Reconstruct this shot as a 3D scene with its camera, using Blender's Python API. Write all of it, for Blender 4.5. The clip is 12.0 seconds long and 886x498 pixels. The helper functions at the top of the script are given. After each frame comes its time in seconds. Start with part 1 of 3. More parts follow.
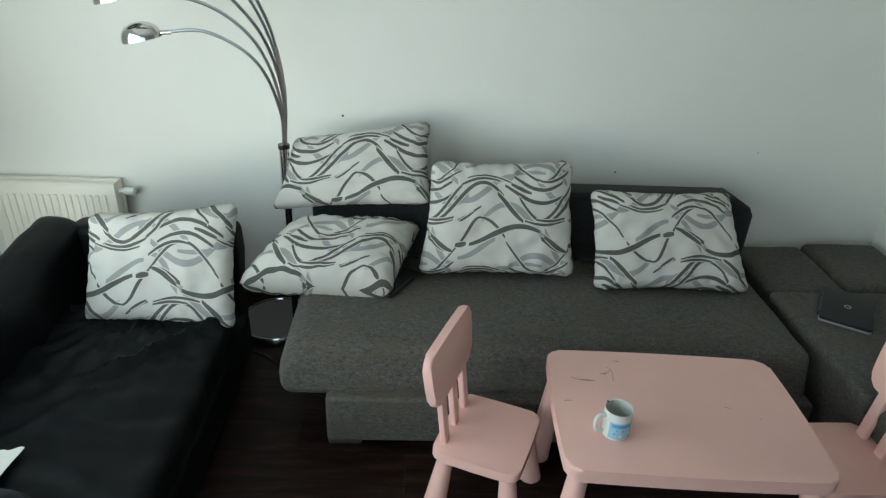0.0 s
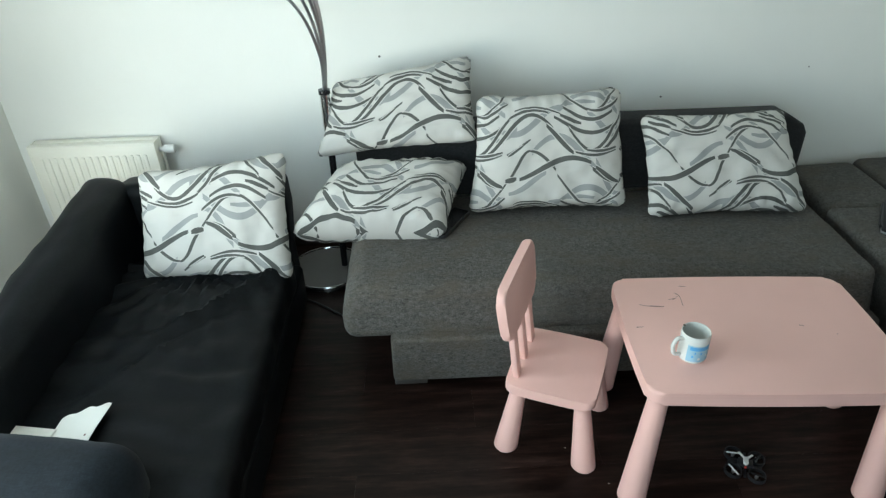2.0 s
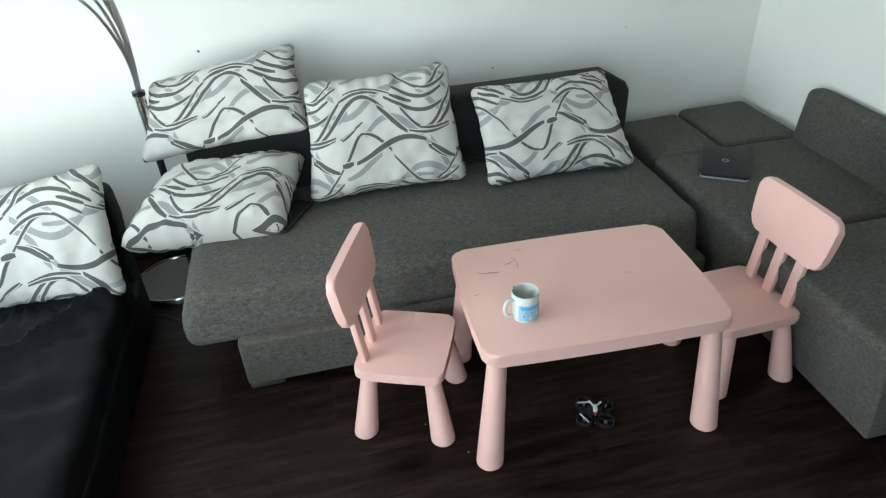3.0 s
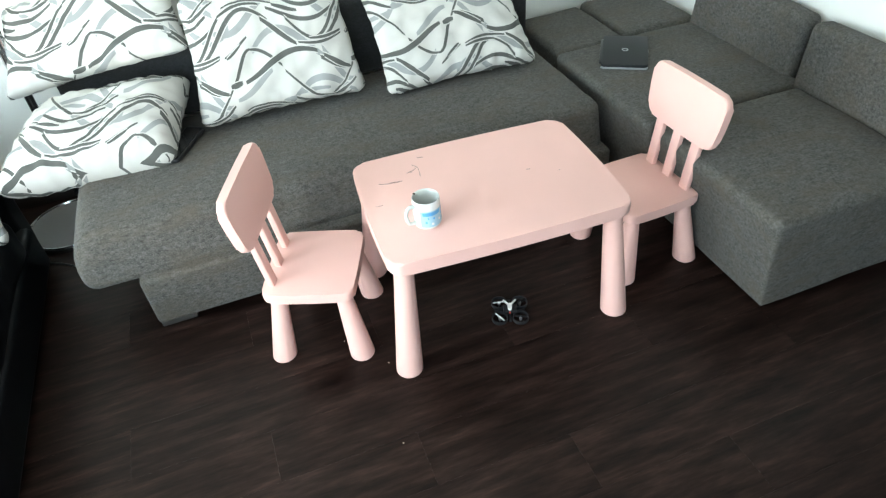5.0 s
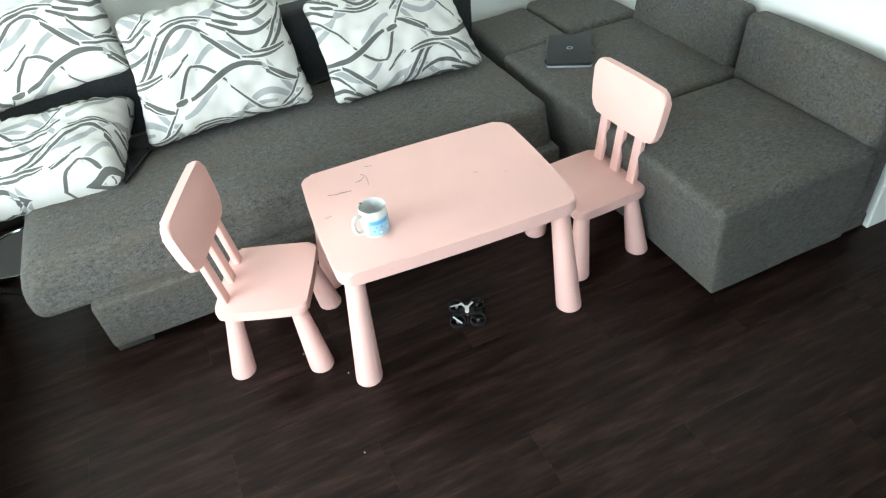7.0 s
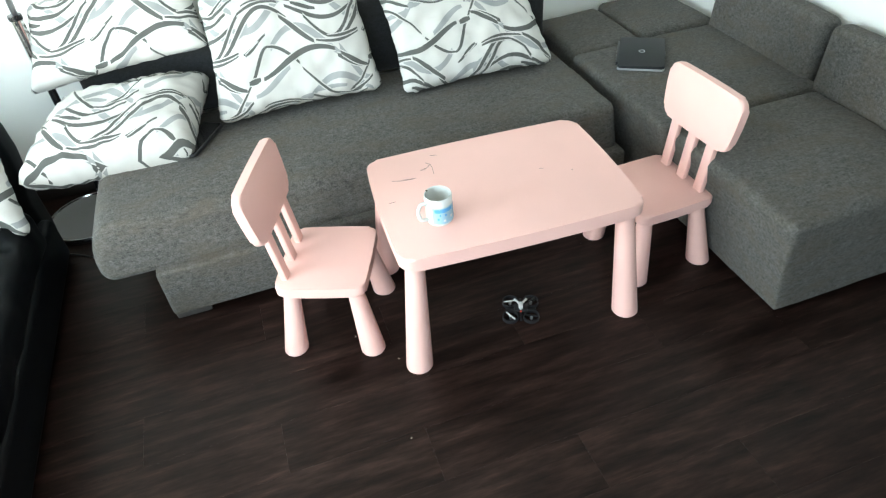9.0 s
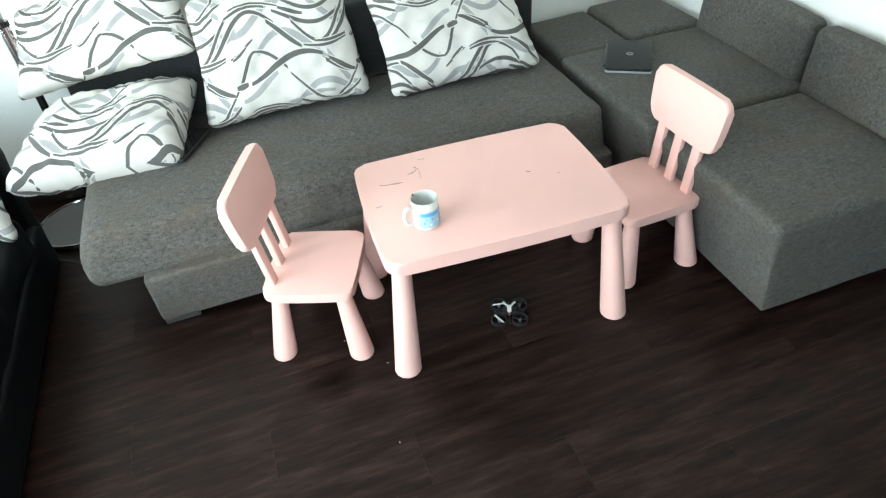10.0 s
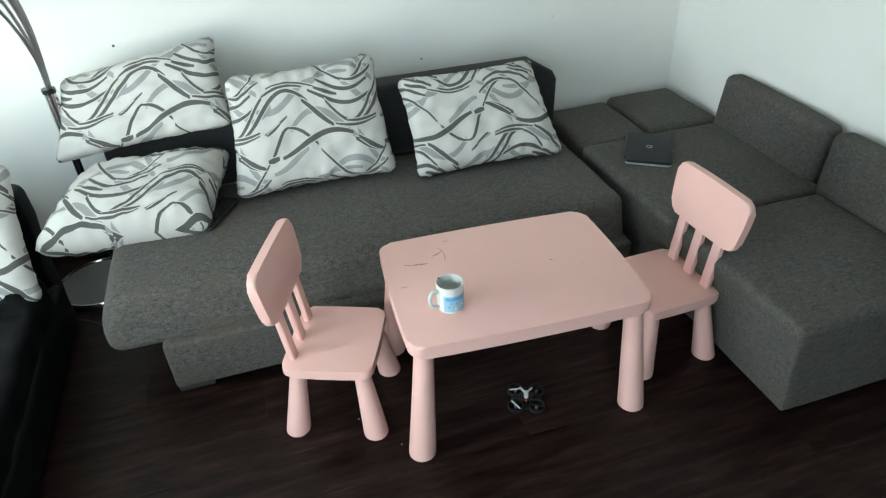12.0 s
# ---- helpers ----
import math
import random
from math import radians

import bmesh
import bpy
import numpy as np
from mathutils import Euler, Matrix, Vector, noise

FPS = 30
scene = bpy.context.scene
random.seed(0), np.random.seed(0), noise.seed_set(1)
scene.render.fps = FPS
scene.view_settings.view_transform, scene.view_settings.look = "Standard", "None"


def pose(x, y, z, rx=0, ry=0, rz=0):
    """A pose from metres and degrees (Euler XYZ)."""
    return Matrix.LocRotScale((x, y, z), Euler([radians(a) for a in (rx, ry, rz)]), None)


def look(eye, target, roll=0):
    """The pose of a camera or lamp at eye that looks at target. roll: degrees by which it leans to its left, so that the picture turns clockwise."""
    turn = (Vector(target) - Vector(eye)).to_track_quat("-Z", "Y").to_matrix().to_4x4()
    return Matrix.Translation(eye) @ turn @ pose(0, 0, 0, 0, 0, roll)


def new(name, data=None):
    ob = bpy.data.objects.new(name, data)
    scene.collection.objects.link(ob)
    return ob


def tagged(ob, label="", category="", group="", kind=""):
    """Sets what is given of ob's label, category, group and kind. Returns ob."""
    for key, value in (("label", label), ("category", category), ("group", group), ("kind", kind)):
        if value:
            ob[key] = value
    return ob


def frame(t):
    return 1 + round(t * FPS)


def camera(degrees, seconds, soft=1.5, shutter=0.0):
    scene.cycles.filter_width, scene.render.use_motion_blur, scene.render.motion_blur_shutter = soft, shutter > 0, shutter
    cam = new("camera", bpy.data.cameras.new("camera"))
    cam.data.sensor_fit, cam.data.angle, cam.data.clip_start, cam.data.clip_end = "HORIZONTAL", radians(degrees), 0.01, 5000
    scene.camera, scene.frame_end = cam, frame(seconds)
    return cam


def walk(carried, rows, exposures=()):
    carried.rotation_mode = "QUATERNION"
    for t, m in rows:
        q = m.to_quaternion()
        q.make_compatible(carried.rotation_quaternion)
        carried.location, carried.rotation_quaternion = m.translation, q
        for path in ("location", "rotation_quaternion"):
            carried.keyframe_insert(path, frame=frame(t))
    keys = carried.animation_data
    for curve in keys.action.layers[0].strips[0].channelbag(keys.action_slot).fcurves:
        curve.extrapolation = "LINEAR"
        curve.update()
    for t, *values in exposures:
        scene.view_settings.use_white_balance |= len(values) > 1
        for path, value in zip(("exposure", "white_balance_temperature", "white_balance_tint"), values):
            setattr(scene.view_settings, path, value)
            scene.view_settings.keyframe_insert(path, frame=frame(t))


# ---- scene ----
cam = camera(68.16, 12.0, soft=1.3)
# seconds, eye x y z, yaw, pitch, roll to the left
ROWS = [
    (0, -0.875, -1.651, 1.914, -2.62, -27.61, 2.61),
    (0.3, -0.879, -1.601, 1.900, 0.79, -27.65, -0.55),
    (0.5, -0.813, -1.621, 1.895, 0.46, -28.51, -2.11),
    (0.8, -0.837, -1.590, 1.888, -3.28, -29.30, -3.08),
    (1, -0.832, -1.628, 1.876, -5.12, -29.49, -3.51),
    (1.3, -0.924, -1.587, 1.872, -6.29, -31.44, -1.09),
    (1.5, -0.985, -1.621, 1.870, -5.18, -31.76, -0.41),
    (1.8, -1.059, -1.596, 1.869, -3.05, -32.47, -0.27),
    (2, -1.042, -1.640, 1.873, -1.32, -32.31, -1.64),
    (2.2, -1.035, -1.600, 1.865, -2.14, -32.68, -1.53),
    (2.5, -0.918, -1.650, 1.878, -5.23, -33.02, -3.42),
    (3, -0.799, -1.658, 1.830, -11.11, -33.60, -3.59),
    (3.2, -0.775, -1.659, 1.806, -12.50, -33.64, -3.79),
    (4.8, -0.751, -1.668, 1.774, -15.20, -40.33, -4.57),
    (5, -0.687, -1.684, 1.765, -17.10, -40.78, -5.61),
    (5.5, -0.628, -1.708, 1.765, -19.93, -41.40, -6.19),
    (6, -0.632, -1.711, 1.782, -20.96, -41.63, -6.39),
    (6.5, -0.608, -1.722, 1.769, -20.27, -41.08, -7.17),
    (7, -0.605, -1.717, 1.773, -19.66, -40.81, -7.32),
    (9, -0.680, -1.707, 1.759, -15.27, -40.45, -5.76),
    (9.5, -0.656, -1.714, 1.765, -15.37, -40.07, -5.70),
    (10, -0.648, -1.716, 1.763, -15.61, -40.31, -5.98),
    (10.5, -0.684, -1.700, 1.761, -15.60, -40.41, -5.48),
    (11, -0.724, -1.684, 1.770, -14.58, -40.13, -5.08),
    (11.5, -0.681, -1.693, 1.790, -14.79, -37.71, -5.29),
    (12, -0.708, -1.678, 1.827, -15.97, -34.59, -2.79),
]


def eye_pose(x, y, z, yaw, pitch, roll):
    a, b = radians(yaw), radians(pitch)
    way = Vector((-math.sin(a) * math.cos(b), math.cos(a) * math.cos(b), math.sin(b)))
    e = Vector((x, y, z))
    return look(e, e + way, roll)


EXPOSURES = [
    (0.0, -1.48, 6650, 9), (0.5, -1.46, 6650, 9), (1.0, -1.28, 6550, 9), (1.5, -1.02, 6500, 9), (2.0, -1.04, 6500, 9), (2.5, -0.99, 6500, 9), (3.0, -0.82, 6500, 10),
    (5.0, 0.0, 6540, 11), (9.0, 0.06, 6540, 11), (11.0, 0.06, 6540, 11), (11.5, -0.32, 6530, 11), (12.0, -0.76, 6520, 10),
]
walk(cam, [(r[0], eye_pose(*r[1:])) for r in ROWS], EXPOSURES)

# ---- light: sky and sun through the window in the west wall ----
world = bpy.data.worlds.new("sky")
scene.world = world
world.use_nodes = True
wn = world.node_tree
sky = wn.nodes.new("ShaderNodeTexSky")
sky.sky_type = "NISHITA"
sky.sun_disc = False
sky.sun_elevation = radians(75)
sky.sun_rotation = radians(-100)
wn.links.new(sky.outputs["Color"], wn.nodes["Background"].inputs["Color"])
wn.nodes["Background"].inputs["Strength"].default_value = 0.12

sun = new("sun", bpy.data.lights.new("sun", "SUN"))
sun.data.energy = 2.5
sun.data.angle = radians(0.5)
sun.data.color = (1.0, 0.95, 0.84)
sun.matrix_world = look((-4.9, -3.4, 9.5), (-2.4, -3.0, 0.0))

for place, aim, wide, high, power, tone in (
    ((-3.08, -0.975, 1.25), (-0.5, 0.5, 0.40), 2.5, 1.9, 122, (0.75, 0.99, 1.10)),  # sky through the west window
    ((-3.07, -0.975, 0.75), (-1.4, 1.2, 2.4), 2.4, 0.9, 54, (1.0, 0.90, 0.66)),  # warm lamp added in it, as ground bounce for the upper wall
    ((-1.75, -3.62, 1.35), (-0.2, 0.4, 0.5), 2.0, 1.9, 52, (0.76, 0.98, 1.1)),  # sky-coloured fill added from the front, in the unseen south window
):
    lamp = new("window_light", bpy.data.lights.new("window_light", "AREA"))
    lamp.data.shape = "RECTANGLE"
    lamp.data.size, lamp.data.size_y = wide, high
    lamp.data.energy = power
    lamp.data.color = tone
    lamp.matrix_world = look(place, aim)


# ---- materials ----
def material(name, color, rough=0.6, metal=0.0, spec=0.5):
    m = bpy.data.materials.new(name)
    m.use_nodes = True
    b = m.node_tree.nodes["Principled BSDF"]
    b.inputs["Base Color"].default_value = (*color, 1)
    b.inputs["Roughness"].default_value = rough
    b.inputs["Metallic"].default_value = metal
    b.inputs["Specular IOR Level"].default_value = spec
    return m


class Nodes:
    """Short forms for building node trees."""

    def __init__(self, m):
        self.t = m.node_tree
        self.b = self.t.nodes["Principled BSDF"]

    def add(self, kind, **values):
        n = self.t.nodes.new(kind)
        for k, v in values.items():
            n.inputs[k].default_value = v
        return n

    def link(self, a, b):
        self.t.links.new(a, b)

    def val(self, v, socket):
        if isinstance(v, (int, float)):
            socket.default_value = v
        else:
            self.t.links.new(v, socket)

    def math(self, op, a, b=None, c=None):
        n = self.t.nodes.new("ShaderNodeMath")
        n.operation = op
        for k, v in enumerate((a, b, c)):
            if v is not None:
                self.val(v, n.inputs[k])
        return n.outputs[0]

    def coords(self, kind="Object", scale=(1, 1, 1)):
        c = self.t.nodes.new("ShaderNodeTexCoord")
        m = self.t.nodes.new("ShaderNodeMapping")
        m.inputs["Scale"].default_value = scale
        self.link(c.outputs[kind], m.inputs["Vector"])
        return m.outputs["Vector"]

    def noise(self, vec, scale, detail=3.0, rough=0.6):
        n = self.add("ShaderNodeTexNoise", Scale=scale, Detail=detail, Roughness=rough)
        self.link(vec, n.inputs["Vector"])
        return n.outputs["Fac"]

    def ramp(self, fac, stops):
        r = self.t.nodes.new("ShaderNodeValToRGB")
        e = r.color_ramp.elements
        e[0].position, e[0].color = stops[0][0], (*stops[0][1], 1)
        e[1].position, e[1].color = stops[-1][0], (*stops[-1][1], 1)
        for p, c in stops[1:-1]:
            e.new(p).color = (*c, 1)
        self.link(fac, r.inputs["Fac"])
        return r.outputs["Color"]

    def mix(self, fac, a, b, mode="MIX"):
        n = self.t.nodes.new("ShaderNodeMix")
        n.data_type = "RGBA"
        n.blend_type = mode
        self.val(fac, n.inputs["Factor"])
        for v, s in ((a, n.inputs[6]), (b, n.inputs[7])):
            if isinstance(v, tuple):
                s.default_value = (*v, 1)
            else:
                self.link(v, s)
        return n.outputs[2]

    def bump(self, height, strength=0.2, distance=0.002):
        n = self.add("ShaderNodeBump", Strength=strength, Distance=distance)
        self.link(height, n.inputs["Height"])
        self.link(n.outputs["Normal"], self.b.inputs["Normal"])

    def color(self, c):
        self.link(c, self.b.inputs["Base Color"])

    def rough(self, r):
        self.link(r, self.b.inputs["Roughness"])


def wall_paint(name, color):
    m = material(name, color, 0.75, 0, 0.3)
    n = Nodes(m)
    v = n.coords()
    big = n.noise(v, 1.3, 4)
    fine = n.noise(v, 90, 4)
    n.color(n.ramp(big, [(0.3, tuple(c * 0.95 for c in color)), (0.7, color)]))
    n.bump(fine, 0.18, 0.002)
    return m


def fabric(name, dark, light, weave=420.0, rough=0.95, sheen=0.08, relief=0.3):
    """Heathered upholstery: light and dark yarns, slightly soiled in large patches."""
    m = material(name, dark, rough, 0, 0.12 if rough > 0.8 else 0.16)
    n = Nodes(m)
    v = n.coords()
    yarn = n.noise(n.coords(scale=(0.22, 1, 1)), weave * 0.95, 3, 0.75)
    yarn2 = n.noise(n.coords(scale=(1, 0.3, 0.6)), weave * 0.55, 3, 0.75)
    slub = n.noise(n.coords(scale=(0.42, 1, 0.8)), weave * 0.26, 4, 0.8)
    fleck = n.math("ADD", n.math("MULTIPLY", yarn, 0.36), n.math("MULTIPLY_ADD", yarn2, 0.29, n.math("MULTIPLY", slub, 0.35)))
    col = n.ramp(fleck, [(0.37, dark), (0.50, tuple(a * 0.58 + b * 0.42 for a, b in zip(dark, light))), (0.66, light)])
    mottle = n.noise(v, 34, 5, 0.7)
    col = n.mix(n.math("MULTIPLY", n.math("SUBTRACT", mottle, 0.35), 0.5), col, (light[0] * 0.60, light[1] * 0.51, light[2] * 0.42))
    patch = n.noise(n.coords(scale=(0.6, 1, 1.6)), 9, 4, 0.65)
    col = n.mix(n.math("MULTIPLY", n.math("SUBTRACT", patch, 0.45), 2.2), col, (light[0] * 0.52, light[1] * 0.43, light[2] * 0.34))
    soil = n.noise(v, 3.2, 5)
    col = n.mix(n.math("MULTIPLY", soil, 0.35), col, tuple(c * 0.7 for c in dark))
    n.color(col)
    n.bump(fleck, relief, 0.002)
    n.b.inputs["Sheen Weight"].default_value = sheen
    return m


def plastic(name, color):
    m = material(name, color, 0.42, 0, 0.45)
    n = Nodes(m)
    v = n.coords()
    n.color(n.ramp(n.noise(v, 5, 4), [(0.3, tuple(c * 0.96 for c in color)), (0.7, color)]))
    n.rough(n.math("MULTIPLY_ADD", n.noise(v, 40, 3), 0.18, 0.34))
    n.bump(n.noise(v, 260, 2), 0.08, 0.001)
    return m


def floor_wood():
    m = material("dark_laminate", (0.03, 0.018, 0.013), 0.35, 0, 0.15)
    n = Nodes(m)
    info = n.t.nodes.new("ShaderNodeObjectInfo")
    rnd = info.outputs["Random"]
    c = n.t.nodes.new("ShaderNodeTexCoord")
    mp = n.t.nodes.new("ShaderNodeMapping")
    mp.inputs["Scale"].default_value = (1.1, 8, 1)
    shift = n.t.nodes.new("ShaderNodeCombineXYZ")
    n.link(n.math("MULTIPLY", rnd, 37.0), shift.inputs[0])
    n.link(n.math("MULTIPLY", rnd, 11.0), shift.inputs[1])
    n.link(c.outputs["Object"], mp.inputs["Vector"])
    n.link(shift.outputs[0], mp.inputs["Location"])
    grain = n.noise(mp.outputs["Vector"], 3.0, 8, 0.65)
    fine = n.noise(mp.outputs["Vector"], 14.0, 4, 0.6)
    g = n.math("MULTIPLY_ADD", fine, 0.2, n.math("MULTIPLY", grain, 0.8))
    col = n.ramp(g, [(0.36, (0.0042, 0.0020, 0.0015)), (0.5, (0.0145, 0.0070, 0.0054)), (0.60, (0.0265, 0.0138, 0.0108)), (0.72, (0.052, 0.029, 0.023))])
    tone = n.math("MULTIPLY_ADD", rnd, 0.3, 0.85)
    hue = n.t.nodes.new("ShaderNodeHueSaturation")
    n.link(col, hue.inputs["Color"])
    n.link(tone, hue.inputs["Value"])
    n.color(hue.outputs["Color"])
    n.rough(n.math("MULTIPLY_ADD", g, 0.30, 0.24))
    n.bump(g, 0.16, 0.001)
    return m


def pillow_print():
    """White cotton printed with broken, tapering grey and charcoal waves, in a repeat of 0.505 by 0.415 m."""
    m = material("wave_print_cotton", (0.78, 0.77, 0.74), 0.9, 0, 0.2)
    n = Nodes(m)
    uv = n.t.nodes.new("ShaderNodeUVMap")
    uv.uv_map = "print"
    sep = n.t.nodes.new("ShaderNodeSeparateXYZ")
    n.link(uv.outputs["UV"], sep.inputs[0])
    px, py = sep.outputs[0], sep.outputs[1]
    wide, tall, tau = 0.505, 0.415, 2 * math.pi

    def stroke(x0, x1, mid, amp, peak, length, half, rim):
        """One wavy stroke between x0 and x1; rim: the width of the pale edge round it."""
        along = n.math("MULTIPLY", n.math("FRACT", n.math("MULTIPLY", n.math("SUBTRACT", px, x0), 1 / wide)), wide)
        angle = n.math("MULTIPLY_ADD", along, tau / length, (x0 - peak) * tau / length)
        crest = n.math("MULTIPLY_ADD", n.math("COSINE", angle), amp, mid)
        off = n.math("MULTIPLY", n.math("SUBTRACT", n.math("FRACT", n.math("MULTIPLY_ADD", n.math("SUBTRACT", py, crest), 1 / tall, 0.5)), 0.5), tall)
        slope = n.math("MULTIPLY", n.math("SINE", angle), amp * tau / length)
        dist = n.math("DIVIDE", n.math("ABSOLUTE", off), n.math("SQRT", n.math("MULTIPLY_ADD", slope, slope, 1.0)))
        swell = n.math("SINE", n.math("MULTIPLY", along, math.pi / (x1 - x0)))
        width = n.math("MULTIPLY_ADD", swell, half * 0.42, half * 0.66)
        on = n.math("LESS_THAN", along, x1 - x0)
        ink = n.math("MULTIPLY", n.math("LESS_THAN", dist, width), on)
        edge = n.math("MULTIPLY", n.math("LESS_THAN", dist, n.math("ADD", width, rim)), on) if rim else None
        return ink, edge

    cloth = (0.545, 0.535, 0.505)
    grey, dark = (0.275, 0.285, 0.285), (0.075, 0.08, 0.075)
    # start, end, middle height, amplitude, place of a crest, wavelength, half width
    pale = (
        (0.105, 0.377, 0.398, 0.057, 0.377, 0.409, 0.0088), (0.254, 0.542, 0.235, 0.091, 0.356, 0.498, 0.0088),
        (0.157, 0.314, 0.134, 0.050, 0.359, 0.419, 0.0080), (0.356, 0.639, 0.035, 0.066, 0.493, 0.461, 0.0092),
        (0.490, 0.634, 0.388, 0.077, 0.411, 0.472, 0.0080), (0.024, 0.136, 0.163, 0.101, -0.029, 0.314, 0.0075),
        (0.398, 0.529, 0.460, 0.012, 0.464, 0.367, 0.0063), (0.621, 0.692, 0.367, 0.040, 0.765, 0.288, 0.0080),
    )
    strong = (
        (0.385, 0.613, 0.451, 0.061, 0.254, 0.524, 0.0075), (0.346, 0.613, 0.386, 0.053, 0.254, 0.524, 0.0080),
        (0.024, 0.343, 0.337, 0.087, 0.249, 0.451, 0.0080), (0.314, 0.432, 0.324, 0.091, 0.236, 0.498, 0.0088),
        (0.411, 0.700, 0.344, 0.085, 0.702, 0.377, 0.0063), (0.440, 0.629, 0.256, 0.018, 0.346, 0.367, 0.0054),
        (0.141, 0.246, 0.197, 0.073, 0.246, 0.241, 0.0063), (0.246, 0.356, 0.149, 0.119, 0.246, 0.540, 0.0063), (0.362, 0.660, 0.134, 0.121, 0.246, 0.540, 0.0054),
        (0.202, 0.508, 0.186, 0.045, 0.419, 0.524, 0.0109), (0.141, 0.189, 0.192, 0.049, 0.419, 0.563, 0.0109),
    )
    lower = (
        (0.514, 0.624, 0.170, 0.058, 0.398, 0.524, 0.0105), (-0.016, 0.126, 0.276, 0.021, 0.262, 0.445, 0.0054),
        (0.144, 0.246, 0.297, 0.046, 0.320, 0.419, 0.0050), (0.024, 0.128, 0.175, 0.064, -0.086, 0.498, 0.0092),
        (-0.013, 0.141, 0.071, 0.060, 0.267, 0.472, 0.0059), (0.152, 0.320, -0.004, 0.034, 0.254, 0.419, 0.0063),
        (0.176, 0.377, 0.016, 0.027, 0.249, 0.419, 0.0042), (0.372, 0.466, -0.005, 0.041, 0.262, 0.498, 0.0075),
        (0.655, 0.718, 0.282, 0.039, 0.791, 0.341, 0.0050),
    )
    col = n.mix(0.0, cloth, cloth)
    for args in pale:
        ink, _ = stroke(*args[:6], args[6] * 1.4, 0)
        col = n.mix(ink, col, grey)
    for args in strong + lower:
        ink, edge = stroke(*args, 0.004)
        col = n.mix(ink, n.mix(edge, col, cloth), dark)
    soil = n.noise(uv.outputs["UV"], 6, 4)
    col = n.mix(n.math("MULTIPLY", soil, 0.10), col, (0.55, 0.52, 0.46))
    n.color(col)
    weave = n.noise(uv.outputs["UV"], 900, 2)
    n.bump(weave, 0.12, 0.001)
    return m


WALL = wall_paint("wall_white", (0.80, 0.80, 0.76))
CEIL = wall_paint("ceiling_white", (0.82, 0.82, 0.80))
SOFA = fabric("charcoal_weave", (0.019, 0.0186, 0.0178), (0.204, 0.197, 0.182), 380, 0.95, 0.05, 0.45)
SOFA_DARK = fabric("dark_backrest_weave", (0.016, 0.017, 0.018), (0.055, 0.057, 0.060))
BLACK_CLOTH = fabric("black_cotton", (0.001, 0.0014, 0.002), (0.0065, 0.0092, 0.0120), 300, 0.48, 0.0, 0.1)
SLATE_CLOTH = fabric("slate_cotton", (0.007, 0.010, 0.014), (0.022, 0.029, 0.037), 300)
PINK = plastic("pink_plastic", (0.82, 0.49, 0.435))
FLOOR = floor_wood()
PRINT = pillow_print()
CHROME = material("chrome", (0.62, 0.62, 0.62), 0.12, 1.0)
STEEL = material("satin_steel", (0.42, 0.43, 0.44), 0.28, 1.0)
BLACK_METAL = material("black_lacquer", (0.012, 0.012, 0.014), 0.25)
BLACK_PLASTIC = material("black_plastic", (0.015, 0.015, 0.017), 0.4)
WHITE_ENAMEL = plastic("white_enamel", (0.85, 0.83, 0.74))
WHITE_PLASTIC = plastic("white_plastic", (0.75, 0.75, 0.73))
CERAMIC = material("white_ceramic", (0.66, 0.67, 0.64), 0.2)
BLUE_PRINT = material("blue_print", (0.10, 0.36, 0.66), 0.25)
PALE_BLUE = material("pale_blue_print", (0.30, 0.50, 0.62), 0.25)
PAPER = wall_paint("paper", (0.80, 0.78, 0.72))
DARK_TRIM = plastic("dark_trim", (0.028, 0.022, 0.02))
BASE_GREY = material("satin_grey", (0.13, 0.125, 0.12), 0.4, 0.2)
RED = plastic("red_plastic", (0.6, 0.05, 0.03))
INK = material("ink", (0.20, 0.12, 0.11), 0.8)
STAIN = material("tea_stain", (0.06, 0.03, 0.012), 0.5)
CRUMB = plastic("pale_crumb", (0.45, 0.40, 0.33))
LAPTOP_LID = material("laptop_lid", (0.02, 0.0215, 0.023), 0.5, 0, 0.2)
SILVER = material("silver_plastic", (0.45, 0.46, 0.47), 0.35, 0.6)
GREY_WALL_MARK = material("wall_mark", (0.12, 0.11, 0.10), 0.8)
FOOT_GREY = plastic("grey_foot", (0.055, 0.05, 0.046))
GLASS = material("window_glass", (1, 1, 1), 0.02)
GLASS.node_tree.nodes["Principled BSDF"].inputs["Transmission Weight"].default_value = 1.0
GLASS.node_tree.nodes["Principled BSDF"].inputs["IOR"].default_value = 1.01


# ---- builders ----
def finish(bm, name, mat, smooth=True):
    me = bpy.data.meshes.new(name)
    bmesh.ops.recalc_face_normals(bm, faces=bm.faces)
    bm.to_mesh(me)
    bm.free()
    me.materials.append(mat)
    if smooth:
        me.shade_smooth()
        me.set_sharp_from_angle(angle=radians(38))
    return me


def part(name, bm, mat, parent, label="", smooth=True):
    ob = new(name, finish(bm, name, mat, smooth))
    ob.parent = parent
    return tagged(ob, label)


def thing(name, label, category, m=None, group="", kind=""):
    ob = new(name)
    ob.empty_display_size = 0.05
    if m is not None:
        ob.matrix_world = m
    return tagged(ob, label, category, group, kind)


def solid(name, bm, mat, label, category, m=None, kind="", group="", smooth=True):
    ob = new(name, finish(bm, name, mat, smooth))
    if m is not None:
        ob.matrix_world = m
    return tagged(ob, label, category, group, kind)


def move(bm, m):
    bmesh.ops.transform(bm, matrix=m, verts=bm.verts)
    return bm


